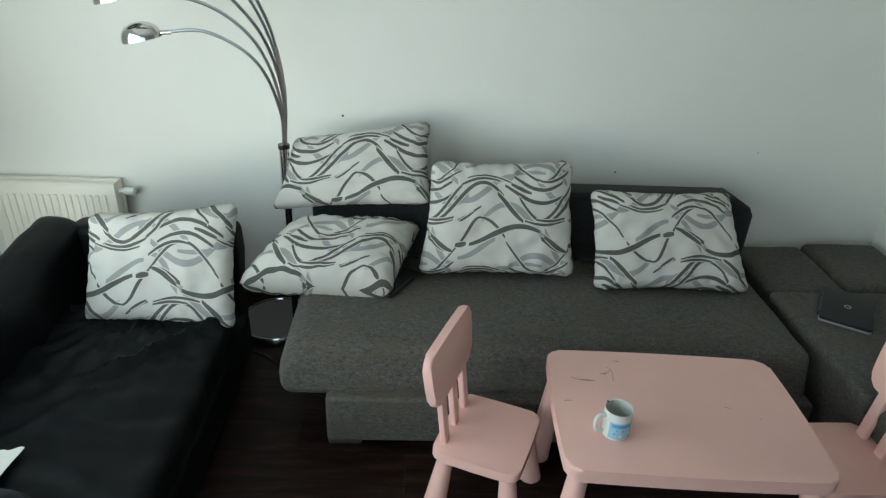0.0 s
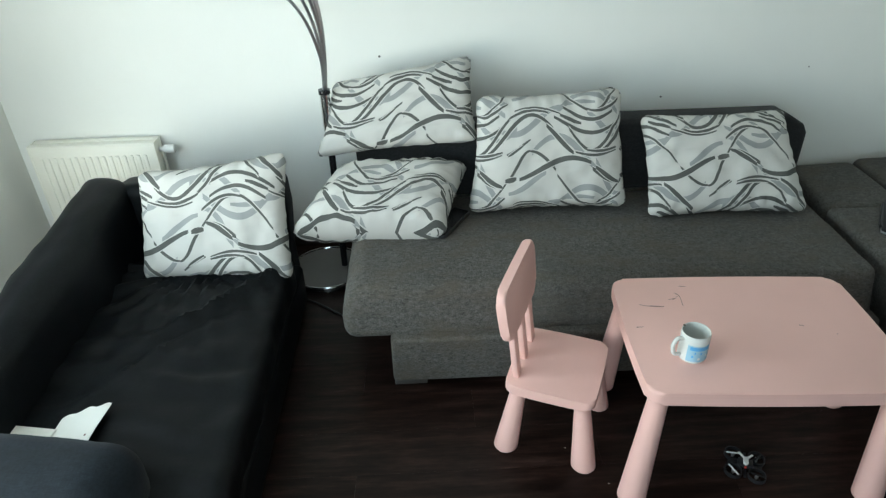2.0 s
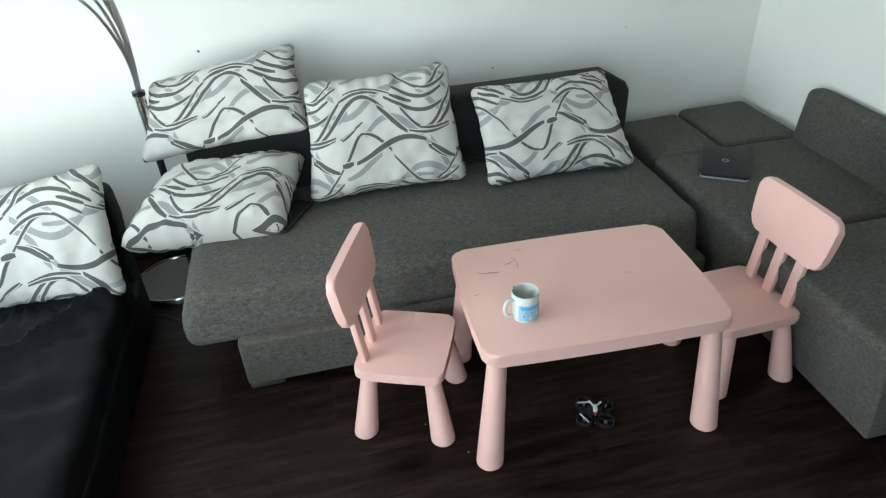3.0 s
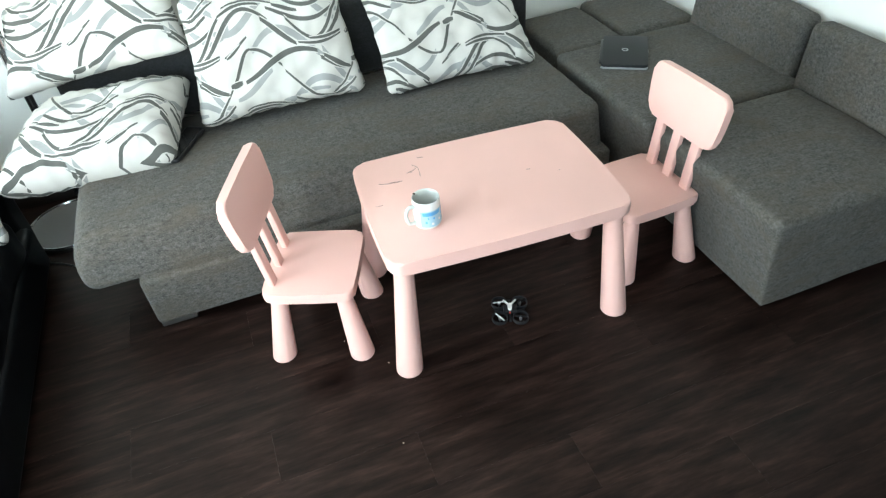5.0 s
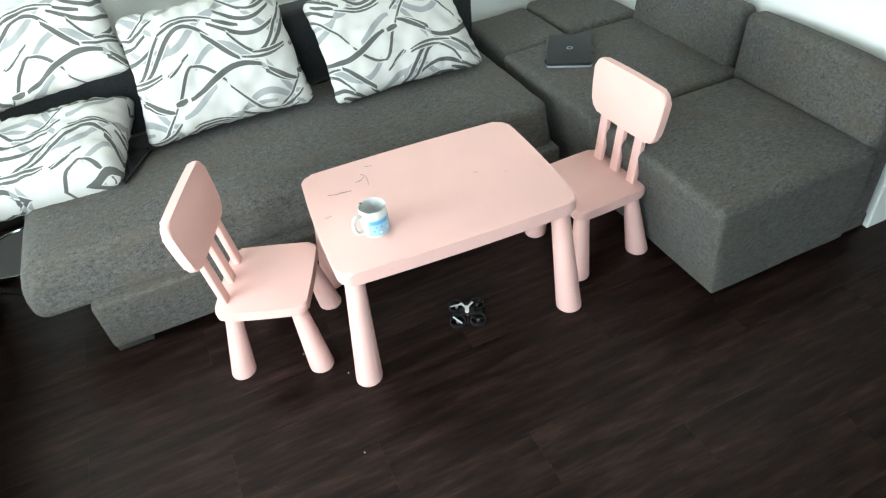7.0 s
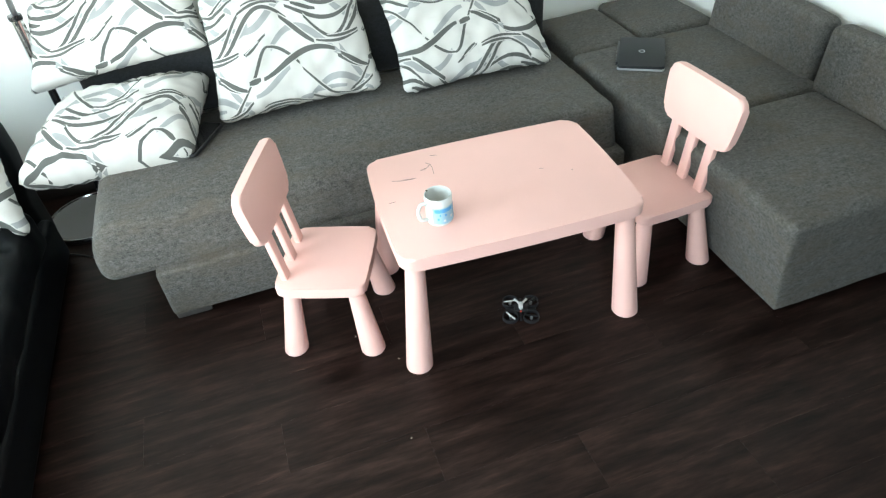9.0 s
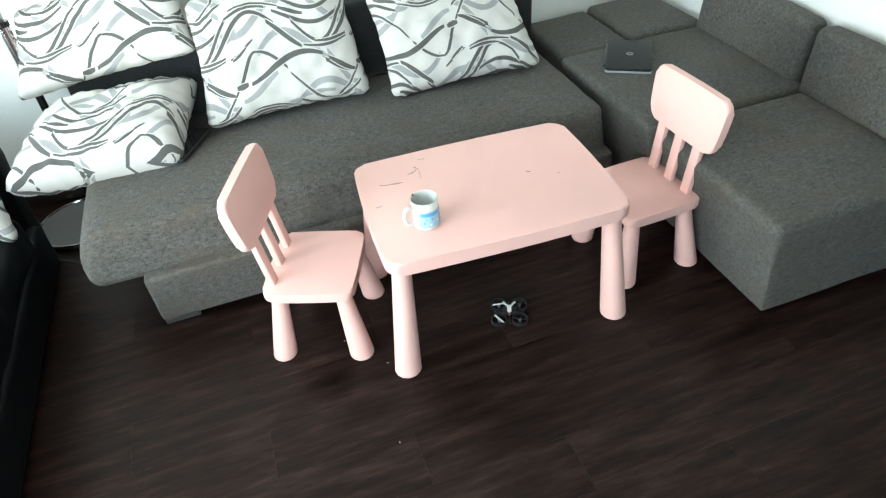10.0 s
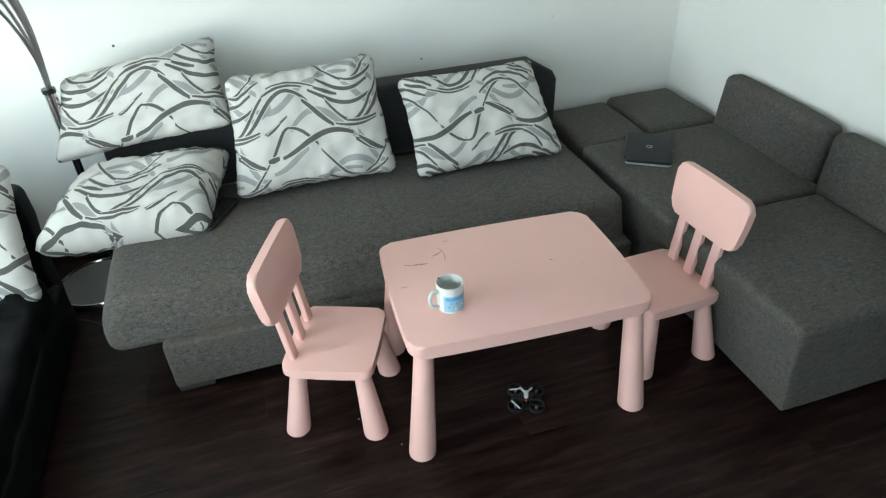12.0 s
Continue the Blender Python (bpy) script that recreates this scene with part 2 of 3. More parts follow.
def box(x0, x1, y0, y1, z0, z1, bevel=0.0, seg=2):
    bm = bmesh.new()
    bmesh.ops.create_cube(bm, size=1)
    for v in bm.verts:
        v.co = Vector((x0 + (v.co.x + 0.5) * (x1 - x0), y0 + (v.co.y + 0.5) * (y1 - y0), z0 + (v.co.z + 0.5) * (z1 - z0)))
    if bevel:
        bmesh.ops.bevel(bm, geom=bm.edges[:], offset=bevel, segments=seg, affect="EDGES", profile=0.5)
    return bm


def join(*bms):
    out = bmesh.new()
    for b in bms:
        me = bpy.data.meshes.new("tmp")
        b.to_mesh(me)
        b.free()
        out.from_mesh(me)
        bpy.data.meshes.remove(me)
    return out


def prism(outline, z0, z1, bevel=0.0, seg=3):
    """An outline in x, y, raised from z0 to z1, with rounded upper and lower rims."""
    bm = bmesh.new()
    low = [bm.verts.new((x, y, z0)) for x, y in outline]
    high = [bm.verts.new((x, y, z1)) for x, y in outline]
    n = len(outline)
    caps = [bm.faces.new(low[::-1]), bm.faces.new(high)]
    for k in range(n):
        bm.faces.new((low[k], low[(k + 1) % n], high[(k + 1) % n], high[k]))
    if bevel:
        rim = {e for f in caps for e in f.edges}
        bmesh.ops.bevel(bm, geom=list(rim), offset=bevel, segments=seg, affect="EDGES", profile=0.5)
    return bm


def rounded_rect(w, h, r, bow=0.0, seg=6, bottom=None):
    """Outline of a rectangle with rounded corners and slightly bowed sides; bottom: the width of the lower side."""
    pts = []
    b = w if bottom is None else bottom
    for cx, cy, a0 in ((w / 2 - r, h / 2 - r, 0), (-w / 2 + r, h / 2 - r, 90), (-b / 2 + r, -h / 2 + r, 180), (b / 2 - r, -h / 2 + r, 270)):
        for k in range(seg + 1):
            a = radians(a0 + 90 * k / seg)
            pts.append((cx + r * math.cos(a), cy + r * math.sin(a)))
    if bow:
        full = []
        n = len(pts)
        for k in range(n):
            p, q = pts[k], pts[(k + 1) % n]
            full.append(p)
            d = math.dist(p, q)
            if d > r * 1.5:
                nx, ny = (q[1] - p[1]) / d, -(q[0] - p[0]) / d
                for j in range(1, 8):
                    t = j / 8
                    s = bow * 4 * t * (1 - t)
                    full.append((p[0] + (q[0] - p[0]) * t + nx * s, p[1] + (q[1] - p[1]) * t + ny * s))
        pts = full
    return pts


def lathe(profile, seg=28):
    """Profile of (radius, z), turned about z; closed where a radius is 0."""
    bm = bmesh.new()
    rings = []
    for r, z in profile:
        if r <= 1e-6:
            rings.append([bm.verts.new((0, 0, z))])
        else:
            rings.append([bm.verts.new((r * math.cos(2 * math.pi * k / seg), r * math.sin(2 * math.pi * k / seg), z)) for k in range(seg)])
    for a, b in zip(rings, rings[1:]):
        for k in range(seg):
            j = (k + 1) % seg
            if len(a) == 1 and len(b) > 1:
                bm.faces.new((a[0], b[k], b[j]))
            elif len(b) == 1 and len(a) > 1:
                bm.faces.new((a[k], b[0], a[j]))
            elif len(a) > 1:
                bm.faces.new((a[k], b[k], b[j], a[j]))
    return bm


def tube(points, radius, seg=10, end_radius=None):
    """A round bar along a smooth line through the points."""
    pts = [Vector(p) for p in points]
    fine = []
    for k in range(len(pts) - 1):
        p0, p1, p2, p3 = pts[max(k - 1, 0)], pts[k], pts[k + 1], pts[min(k + 2, len(pts) - 1)]
        steps = 8 if len(pts) > 2 else 1
        for j in range(steps):
            t = j / steps
            fine.append(0.5 * (2 * p1 + (p2 - p0) * t + (2 * p0 - 5 * p1 + 4 * p2 - p3) * t * t + (3 * p1 - p0 - 3 * p2 + p3) * t ** 3))
    fine.append(pts[-1])
    bm = bmesh.new()
    rings = []
    side = None
    for k, p in enumerate(fine):
        d = (fine[min(k + 1, len(fine) - 1)] - fine[max(k - 1, 0)]).normalized()
        if side is None:
            side = d.orthogonal().normalized()
        side = (side - d * side.dot(d)).normalized()
        up = d.cross(side)
        r = radius if end_radius is None else radius + (end_radius - radius) * k / (len(fine) - 1)
        rings.append([bm.verts.new(p + r * (math.cos(2 * math.pi * j / seg) * side + math.sin(2 * math.pi * j / seg) * up)) for j in range(seg)])
    for a, b in zip(rings, rings[1:]):
        for j in range(seg):
            bm.faces.new((a[j], a[(j + 1) % seg], b[(j + 1) % seg], b[j]))
    bm.faces.new(rings[0][::-1])
    bm.faces.new(rings[-1])
    return bm


def soft_box(sx, sy, sz, r, cell=0.06, crown=0.0, rumple=0.0, seed=0.0, rumple_size=0.25):
    """An upholstered block centred on 0: rounded by r, its top raised in the middle by crown, its cloth uneven by rumple."""
    half = (sx / 2, sy / 2, sz / 2)

    def steps(h):
        rr = min(r, h * 0.98)
        edge = [-h + rr * t for t in (0, 0.18, 0.42, 0.7)]
        n = max(2, round((2 * h - 2 * rr) / cell))
        mid = [-h + rr + (2 * h - 2 * rr) * k / n for k in range(n + 1)]
        return edge + mid + [-e for e in edge[::-1]]

    axes_ = [steps(h) for h in half]
    bm = bmesh.new()
    seen = {}

    def vert(p):
        key = tuple(round(c, 5) for c in p)
        if key not in seen:
            q = Vector(p)
            inner = Vector([max(-(h - min(r, h * 0.98)), min(h - min(r, h * 0.98), c)) for c, h in zip(p, half)])
            d = q - inner
            if d.length > 1e-6:
                q = inner + d.normalized() * min(r, min(half) * 0.98)
            if crown and q.z > 0:
                q.z += crown * (1 - (q.x / half[0]) ** 2) * (1 - (q.y / half[1]) ** 2) * (q.z / half[2])
            if rumple:
                w = Vector((q.x + seed * 3.1, q.y - seed, q.z + seed * 1.7)) / rumple_size
                d = noise.noise_vector(w) + 0.5 * noise.noise_vector(w * 2.3)
                q += d * rumple
            seen[key] = bm.verts.new(q)
        return seen[key]

    for ax in range(3):
        u, v = [k for k in range(3) if k != ax]
        for s in (0, -1):
            for a, b in zip(axes_[u], axes_[u][1:]):
                for c, d in zip(axes_[v], axes_[v][1:]):
                    quad = []
                    for pu, pv in ((a, c), (b, c), (b, d), (a, d)):
                        p = [0, 0, 0]
                        p[u], p[v], p[ax] = pu, pv, axes_[ax][s]
                        quad.append(vert(p))
                    if len(set(quad)) == 4:
                        bm.faces.new(quad)
    return bm


def at(bm, x, y, z, rx=0, ry=0, rz=0):
    return move(bm, pose(x, y, z, rx, ry, rz))


# ---- setting ----
BACK, EAST, RETURN, WEST, SOUTH, FAR_EAST, HIGH = 1.437, 1.575, -0.53, -3.05, -3.6, 4.4, 2.6
solid("wall_north", box(WEST - 0.2, EAST + 0.2, BACK, BACK + 0.2, 0, HIGH), WALL, "plain white painted wall behind the sofas", "wall", kind="structure", smooth=False)
solid("wall_east", box(EAST, EAST + 0.2, RETURN, BACK, 0, HIGH, 0.004, 1), WALL, "plain white painted wall beside the chaise", "wall", kind="structure", smooth=False)
solid("wall_return", box(EAST + 0.2, FAR_EAST, RETURN, RETURN + 0.15, 0, HIGH), WALL, "white wall running on past the corner", "wall", kind="structure", smooth=False)
solid("wall_far_east", box(FAR_EAST, FAR_EAST + 0.2, SOUTH, RETURN + 0.15, 0, HIGH), WALL, "plain white wall closing the room", "wall", kind="structure", smooth=False)
W0, W1, WZ0, WZ1 = -2.3, 0.35, 0.25, 2.3
west = join(
    box(WEST - 0.2, WEST, SOUTH, W0, 0, HIGH), box(WEST - 0.2, WEST, W1, BACK, 0, HIGH),
    box(WEST - 0.2, WEST, W0, W1, 0, WZ0), box(WEST - 0.2, WEST, W0, W1, WZ1, HIGH))
solid("wall_west", west, WALL, "white wall with a large unseen window opening", "wall", kind="structure", smooth=False)
solid("ceiling", box(WEST - 0.2, FAR_EAST + 0.2, SOUTH - 0.2, BACK + 0.2, HIGH, HIGH + 0.1), CEIL, "plain white ceiling", "ceiling", kind="structure", smooth=False)
# unseen window opening, added to the south wall for frontal fill light
S0, S1 = -2.75, -0.75
south = join(
    box(WEST - 0.2, S0, SOUTH - 0.2, SOUTH, 0, HIGH), box(S1, FAR_EAST + 0.2, SOUTH - 0.2, SOUTH, 0, HIGH),
    box(S0, S1, SOUTH - 0.2, SOUTH, 0, WZ0), box(S0, S1, SOUTH - 0.2, SOUTH, WZ1, HIGH))
solid("wall_south", south, WALL, "white wall with a large unseen window opening", "wall", kind="structure", smooth=False)


def window_unit(name, m, a, b):
    w = thing(name, "wide unseen window with a white frame", "window", m, kind="structure")
    mid = (a + b) / 2
    part("window_frame", join(
        box(-0.03, 0.03, a, b, WZ0, WZ0 + 0.06), box(-0.03, 0.03, a, b, WZ1 - 0.06, WZ1),
        box(-0.03, 0.03, a, a + 0.06, WZ0 + 0.06, WZ1 - 0.06), box(-0.03, 0.03, b - 0.06, b, WZ0 + 0.06, WZ1 - 0.06),
        box(-0.03, 0.03, mid - 0.04, mid + 0.04, WZ0 + 0.06, WZ1 - 0.06)), WHITE_PLASTIC, w)
    for y0, y1 in ((a + 0.06, mid - 0.04), (mid + 0.04, b - 0.06)):
        pane = part("pane", box(-0.004, 0.004, y0, y1, WZ0 + 0.06, WZ1 - 0.06), GLASS, w)
        pane.visible_shadow = False


window_unit("window_1", pose(WEST - 0.12, 0, 0), W0, W1)
window_unit("fill_window", pose(0, SOUTH - 0.12, 0, 0, 0, -90), S0, S1)
base = thing("baseboard", "dark brown baseboard along the foot of the wall", "baseboard", kind="structure")
part("strip", box(EAST + 0.205, FAR_EAST, RETURN - 0.016, RETURN - 0.002, 0.002, 0.065, 0.003), DARK_TRIM, base)
part("strip", box(EAST - 0.016, EAST - 0.002, RETURN + 0.02, BACK - 0.02, 0.002, 0.065, 0.003), DARK_TRIM, base)
part("strip", box(WEST + 0.02, EAST - 0.02, BACK - 0.016, BACK - 0.002, 0.002, 0.065, 0.003), DARK_TRIM, base)
for x, z, r in ((-1.243, 1.005, 0.006), (0.119, 0.760, 0.005), (0.822, 0.884, 0.003)):
    solid("nail_hole", at(lathe([(0, -0.001), (r, -0.001), (r * 0.7, 0.003), (0, 0.003)], 10), x, BACK - 0.001, z, 90), GREY_WALL_MARK, "small dark nail hole in the white wall", "nail hole", group="nail holes")


# ---- grey corner sofa ----
SEAT = 0.435


def main_sofa():
    s = thing("sofa_bed", "charcoal grey woven sofa bed with a low backrest", "sofa")
    part("base", at(soft_box(1.90, 0.90, 0.215, 0.018, 0.15), -0.258, 0.735, 0.1425), SOFA, s)
    seat = soft_box(2.075, 0.80, 0.205, 0.04, 0.04, 0.012, 0.004, 1.0)
    for v in seat.verts:
        # the free end is widest below mid height; the front draws in towards the top
        up = v.co.z / 0.1025
        if v.co.x < -0.9:
            v.co.x += 0.030 * (up + 0.25) ** 2
        if v.co.y < -0.3:
            v.co.y += 0.026 * (1 + up)
    part("seat", at(seat, -0.3555, 0.722, SEAT - 0.1075), SOFA, s)
    out = [(-1.04, 0.0), (1.03, 0.0), (1.045, 0.245), (1.025, 0.285), (0.94, 0.338), (-0.94, 0.338), (-1.03, 0.285), (-1.045, 0.245)]
    b = prism(out, -0.09, 0.09, 0.025, 3)
    part("backrest", at(b, -0.32, 1.205, SEAT - 0.02, 85, 0, 0), SOFA_DARK, s, "darker woven backrest")
    for x in (-1.14, 0.55):
        for y in (0.38, 1.10):
            part("foot", box(x - 0.065, x + 0.065, y - 0.07, y + 0.03, 0.0, 0.055, 0.004), FOOT_GREY, s)
    return s


main_sofa()


def chaise():
    s = thing("chaise_sofa", "charcoal grey woven chaise with two back cushions against the wall", "sofa")

    def block(name, x0, x1, y0, y1, z0, z1, r, crown, seed, west=0.0, south=0.0):
        """An upholstered block; west, south: how far those faces draw in towards the floor."""
        bm = soft_box(x1 - x0, y1 - y0, z1 - z0 + 2 * r, r, 0.04, crown, 0.004, seed)
        for v in bm.verts:
            # square at the floor, rounded at the top
            v.co.z = max(v.co.z - r, (z0 - z1) / 2)
            sharp = 0.75 * min(1, max(0, (z1 - z0) / 2 - r - v.co.z) / 0.15)
            if abs(v.co.x) > (x1 - x0) / 2 - r and abs(v.co.y) > (y1 - y0) / 2 - r:
                v.co.x += (math.copysign((x1 - x0) / 2, v.co.x) - v.co.x) * sharp
                v.co.y += (math.copysign((y1 - y0) / 2, v.co.y) - v.co.y) * sharp
        for v in bm.verts:
            down = 0.5 - v.co.z / (z1 - z0)
            if v.co.x < (x0 - x1) * 0.3:
                v.co.x += west * down
            if v.co.y < (y0 - y1) * 0.3:
                v.co.y += south * down
        return part(name, at(bm, (x0 + x1) / 2, (y0 + y1) / 2, (z0 + z1) / 2), SOFA, s)

    block("seat", 0.735, 1.425, -0.560, 0.118, 0.032, SEAT, 0.035, 0.014, 4.0, 0.070, 0.025)
    block("seat", 0.722, 1.475, 0.124, 0.862, 0.032, SEAT, 0.035, 0.012, 7.0, 0.070)
    block("corner_seat", 0.745, 1.118, 0.868, 1.335, 0.032, SEAT - 0.012, 0.035, 0.006, 9.0)
    block("corner_seat", 1.124, 1.520, 0.872, 1.350, 0.032, SEAT + 0.004, 0.035, 0.006, 11.0)
    for x, y, ln in ((1.497, 0.523, 0.675), (1.470, -0.190, 0.690)):
        part("back_cushion", at(soft_box(0.105, ln, 0.37, 0.035, 0.05, 0.006, 0.004, y), x, y, SEAT + 0.055, 0, 5, -2), SOFA, s)
    part("end_panel", at(soft_box(0.115, 0.05, 0.36, 0.012, 0.06), 1.470, -0.508, 0.215), SOFA, s)
    for x in (0.90, 1.40):
        for y in (-0.43, 1.2):
            part("foot", box(x - 0.035, x + 0.035, y - 0.035, y + 0.035, 0.0, 0.045, 0.004), BLACK_PLASTIC, s)
    return s


chaise()


# ---- black sofa ----
def black_sofa():
    s = thing("black_sofa", "black sofa under a loose wrinkled cotton cover", "sofa", pose(-0.02, 0.05, 0))
    part("base", at(soft_box(0.80, 1.50, 0.20, 0.03, 0.1), -2.01, 0.10, 0.125), BLACK_CLOTH, s)
    seat = soft_box(0.78, 1.30, 0.17, 0.05, 0.022, 0.02, 0.010, 2.0, 0.16)
    for v in seat.verts:
        if v.co.z > 0:
            x, y = v.co.x, v.co.y
            # two long pulled folds and a run of short cross wrinkles in the loose cover
            d = y - 0.10 - 0.9 * x - 0.6 * x * x
            v.co.z += 0.036 * math.exp(-(d / 0.035) ** 2) * (0.5 + 0.5 * math.tanh((x + 0.05) * 12))
            d = y + 0.04 - 0.25 * math.sin(5 * x)
            v.co.z += 0.022 * math.exp(-(d / 0.03) ** 2) * math.exp(-((x - 0.02) / 0.16) ** 2)
            # creases fanning out from the pillow
            fan = math.atan2(x - 0.02, 0.62 - y)
            v.co.z += 0.011 * math.sin(fan * 26 + 2.5 * noise.noise(Vector((x * 5, y * 5, 9)))) * math.exp(-((0.62 - y) / 0.5) ** 2)
            v.co.z += 0.012 * math.sin(38 * y + 6 * x + 3 * noise.noise(Vector((x * 4, y * 4, 0)))) * (0.5 + 0.5 * noise.noise(Vector((x * 3, y * 3, 5))))
    part("seat", at(seat, -2.00, 0.06, 0.285), BLACK_CLOTH, s)
    part("backrest", at(soft_box(0.22, 1.60, 0.60, 0.09, 0.04, 0.0, 0.012, 5.0, 0.22), -2.39, 0.17, 0.32, 5, -6, -1), BLACK_CLOTH, s)
    part("armrest", at(soft_box(0.74, 0.18, 0.60, 0.05, 0.04, 0.0, 0.010, 6.0, 0.2), -2.015, 0.90, 0.335, -8, 0, 0), BLACK_CLOTH, s)
    part("armrest", at(soft_box(0.75, 0.28, 0.46, 0.12, 0.04, 0.0, 0.008, 8.0, 0.2), -2.19, -0.495, 0.310, 0, 0, -10), SLATE_CLOTH, s, "slate grey rounded armrest")
    for x in (-2.4, -1.7):
        for y in (-0.5, 0.7):
            part("foot", lathe([(0, 0), (0.025, 0), (0.03, 0.05), (0, 0.05)], 12), BLACK_PLASTIC, s).location = (x, y, 0)
    return s


black_sofa()


# ---- pillows ----
def pillow(label, bl, br, tr, tl, thick, shift, seed, turned=False):
    """A stuffed pillow whose four corners lie about at the given places."""
    bl, br, tr, tl = (Vector(p) for p in (bl, br, tr, tl))
    xa = ((br - bl) + (tr - tl)) / 2
    ya = ((tl - bl) + (tr - br)) / 2
    w, h = xa.length, ya.length
    xn = xa.normalized()
    zn = xn.cross(ya).normalized()
    yn = zn.cross(xn)
    m = Matrix((xn, yn, zn)).transposed().to_4x4()
    m.translation = (bl + br + tr + tl) / 4
    inv = m.inverted()
    c = [inv @ p for p in (bl, br, tr, tl)]
    bm = bmesh.new()
    uv = bm.loops.layers.uv.new("print")
    nu, nv = 40, 30
    grid = {}
    where = {}
    for side in (1, -1):
        for i in range(nu + 1):
            for j in range(nv + 1):
                a, b = i / nu, j / nv
                rim = i in (0, nu) or j in (0, nv)
                if rim and side == -1:
                    grid[side, i, j] = grid[1, i, j]
                    continue
                p = (c[0] * (1 - a) + c[1] * a) * (1 - b) + (c[3] * (1 - a) + c[2] * a) * b
                s, t = 2 * a - 1, 2 * b - 1
                # corners rounded off, sides drawn in between them
                soft = max(0.0, s * s * t * t - 0.72) * 0.22
                p.x -= s * w * soft * 0.5
                p.y -= t * h * soft * 0.5
                p.x -= s * w * 0.030 * (1 - t * t) * s * s
                p.y -= t * h * 0.045 * (1 - s * s) * t * t
                edge = max(0.0, 1 - s ** 4) * max(0.0, 1 - t ** 4)
                lift = thick / 2 * edge ** 0.48
                q = Vector((s * 3 + seed, t * 3 - seed, side * 2.0))
                crease = noise.noise(q * 1.1) * 0.014 + noise.noise(q * 2.6) * 0.008
                wave = 4 * noise.noise(Vector((s * 2, t * 2, seed)))
                pucker = math.sin(s * 30 + seed + wave) * 0.012 * max(0, abs(t) - 0.66) + math.sin(t * 24 + seed + wave) * 0.012 * max(0, abs(s) - 0.70)
                p.z += side * (lift + (crease + pucker * 3) * min(1, edge * 2.5))
                if rim:
                    p.z += noise.noise(q * 1.3) * 0.012
                    p.x += noise.noise(q * 2.9) * 0.006
                    p.y += noise.noise(q * 3.1) * 0.006
                v = bm.verts.new(p)
                grid[side, i, j] = v
    # the print follows the cloth, measured from its middle; a turned pillow has it upside down
    way = -1 if turned else 1
    ci, cj = nu // 2, nv // 2
    for side in (1, -1):
        for i in range(nu + 1):
            for j in range(nv + 1):
                lx = sum((grid[side, k + 1, j].co - grid[side, k, j].co).length for k in range(min(i, ci), max(i, ci)))
                ly = sum((grid[side, i, k + 1].co - grid[side, i, k].co).length for k in range(min(j, cj), max(j, cj)))
                fx = (math.copysign(lx, i - ci) + (i - ci) / nu * w) / 2 + w / 2
                fy = (math.copysign(ly, j - cj) + (j - cj) / nv * h) / 2 + h / 2
                where[side, i, j] = (way * fx + shift[0], way * fy + shift[1])
    for side in (1, -1):
        for i in range(nu):
            for j in range(nv):
                vs = [grid[side, i, j], grid[side, i + 1, j], grid[side, i + 1, j + 1], grid[side, i, j + 1]]
                f = bm.faces.new(vs if side == 1 else vs[::-1])
                for lp, (p, q) in zip(f.loops, ((i, j), (i + 1, j), (i + 1, j + 1), (i, j + 1)) if side == 1 else ((i, j + 1), (i + 1, j + 1), (i + 1, j), (i, j))):
                    lp[uv].uv = where[side, p, q]
    me = bpy.data.meshes.new("pillow")
    bm.to_mesh(me)
    bm.free()
    me.materials.append(PRINT)
    me.shade_smooth()
    ob = new("pillow", me)
    ob.matrix_world = m
    return tagged(ob, label, "pillow", "wave-print pillows")


pillow("white pillow with grey wave print lying flat on the sofa bed", (-1.625, 0.705, 0.485), (-0.975, 0.675, 0.475), (-0.850, 1.08, 0.60), (-1.44, 1.07, 0.60), 0.25, (-0.255, 0.205), 1.0)
pillow("white wave-print pillow propped over another on the backrest", (-1.545, 1.085, 0.655), (-0.810, 1.02, 0.735), (-0.820, 1.29, 1.045), (-1.45, 1.255, 0.95), 0.15, (-0.125, 0.126), 2.0)
pillow("white wave-print pillow upright against the dark backrest", (-0.872, 0.885, 0.450), (-0.158, 0.880, 0.455), (-0.188, 1.09, 0.945), (-0.82, 1.09, 0.925), 0.16, (0.0, 0.0), 3.0)
pillow("white wave-print pillow leaning on the end of the backrest", (-0.102, 0.785, 0.452), (0.608, 0.780, 0.450), (0.556, 1.10, 0.810), (-0.106, 1.065, 0.82), 0.15, (0.487, 0.389), 4.0, True)
pillow("white wave-print pillow leaning on the black sofa armrest", (-2.228, 0.610, 0.352), (-1.602, 0.590, 0.338), (-1.612, 0.855, 0.806), (-2.240, 0.855, 0.732), 0.15, (0.434, 0.356), 5.0, True)


# ---- children's table and chairs ----
def cone_leg(parent, foot, top, height, r_foot, r_top):
    """A tapering leg that splays from top out to foot."""
    prof = [(0, 0), (r_foot * 0.93, 0), (r_foot, 0.004), (r_foot, 0.010)]
    prof += [(r_foot + (r_top - r_foot) * k / 6, 0.01 + (height - 0.01) * k / 6) for k in range(1, 7)] + [(0, height)]
    bm = lathe(prof, 28)
    dx, dy = top[0] - foot[0], top[1] - foot[1]
    for v in bm.verts:
        t = v.co.z / height
        v.co.x += foot[0] + dx * t
        v.co.y += foot[1] + dy * t
    return part("leg", bm, PINK, parent)


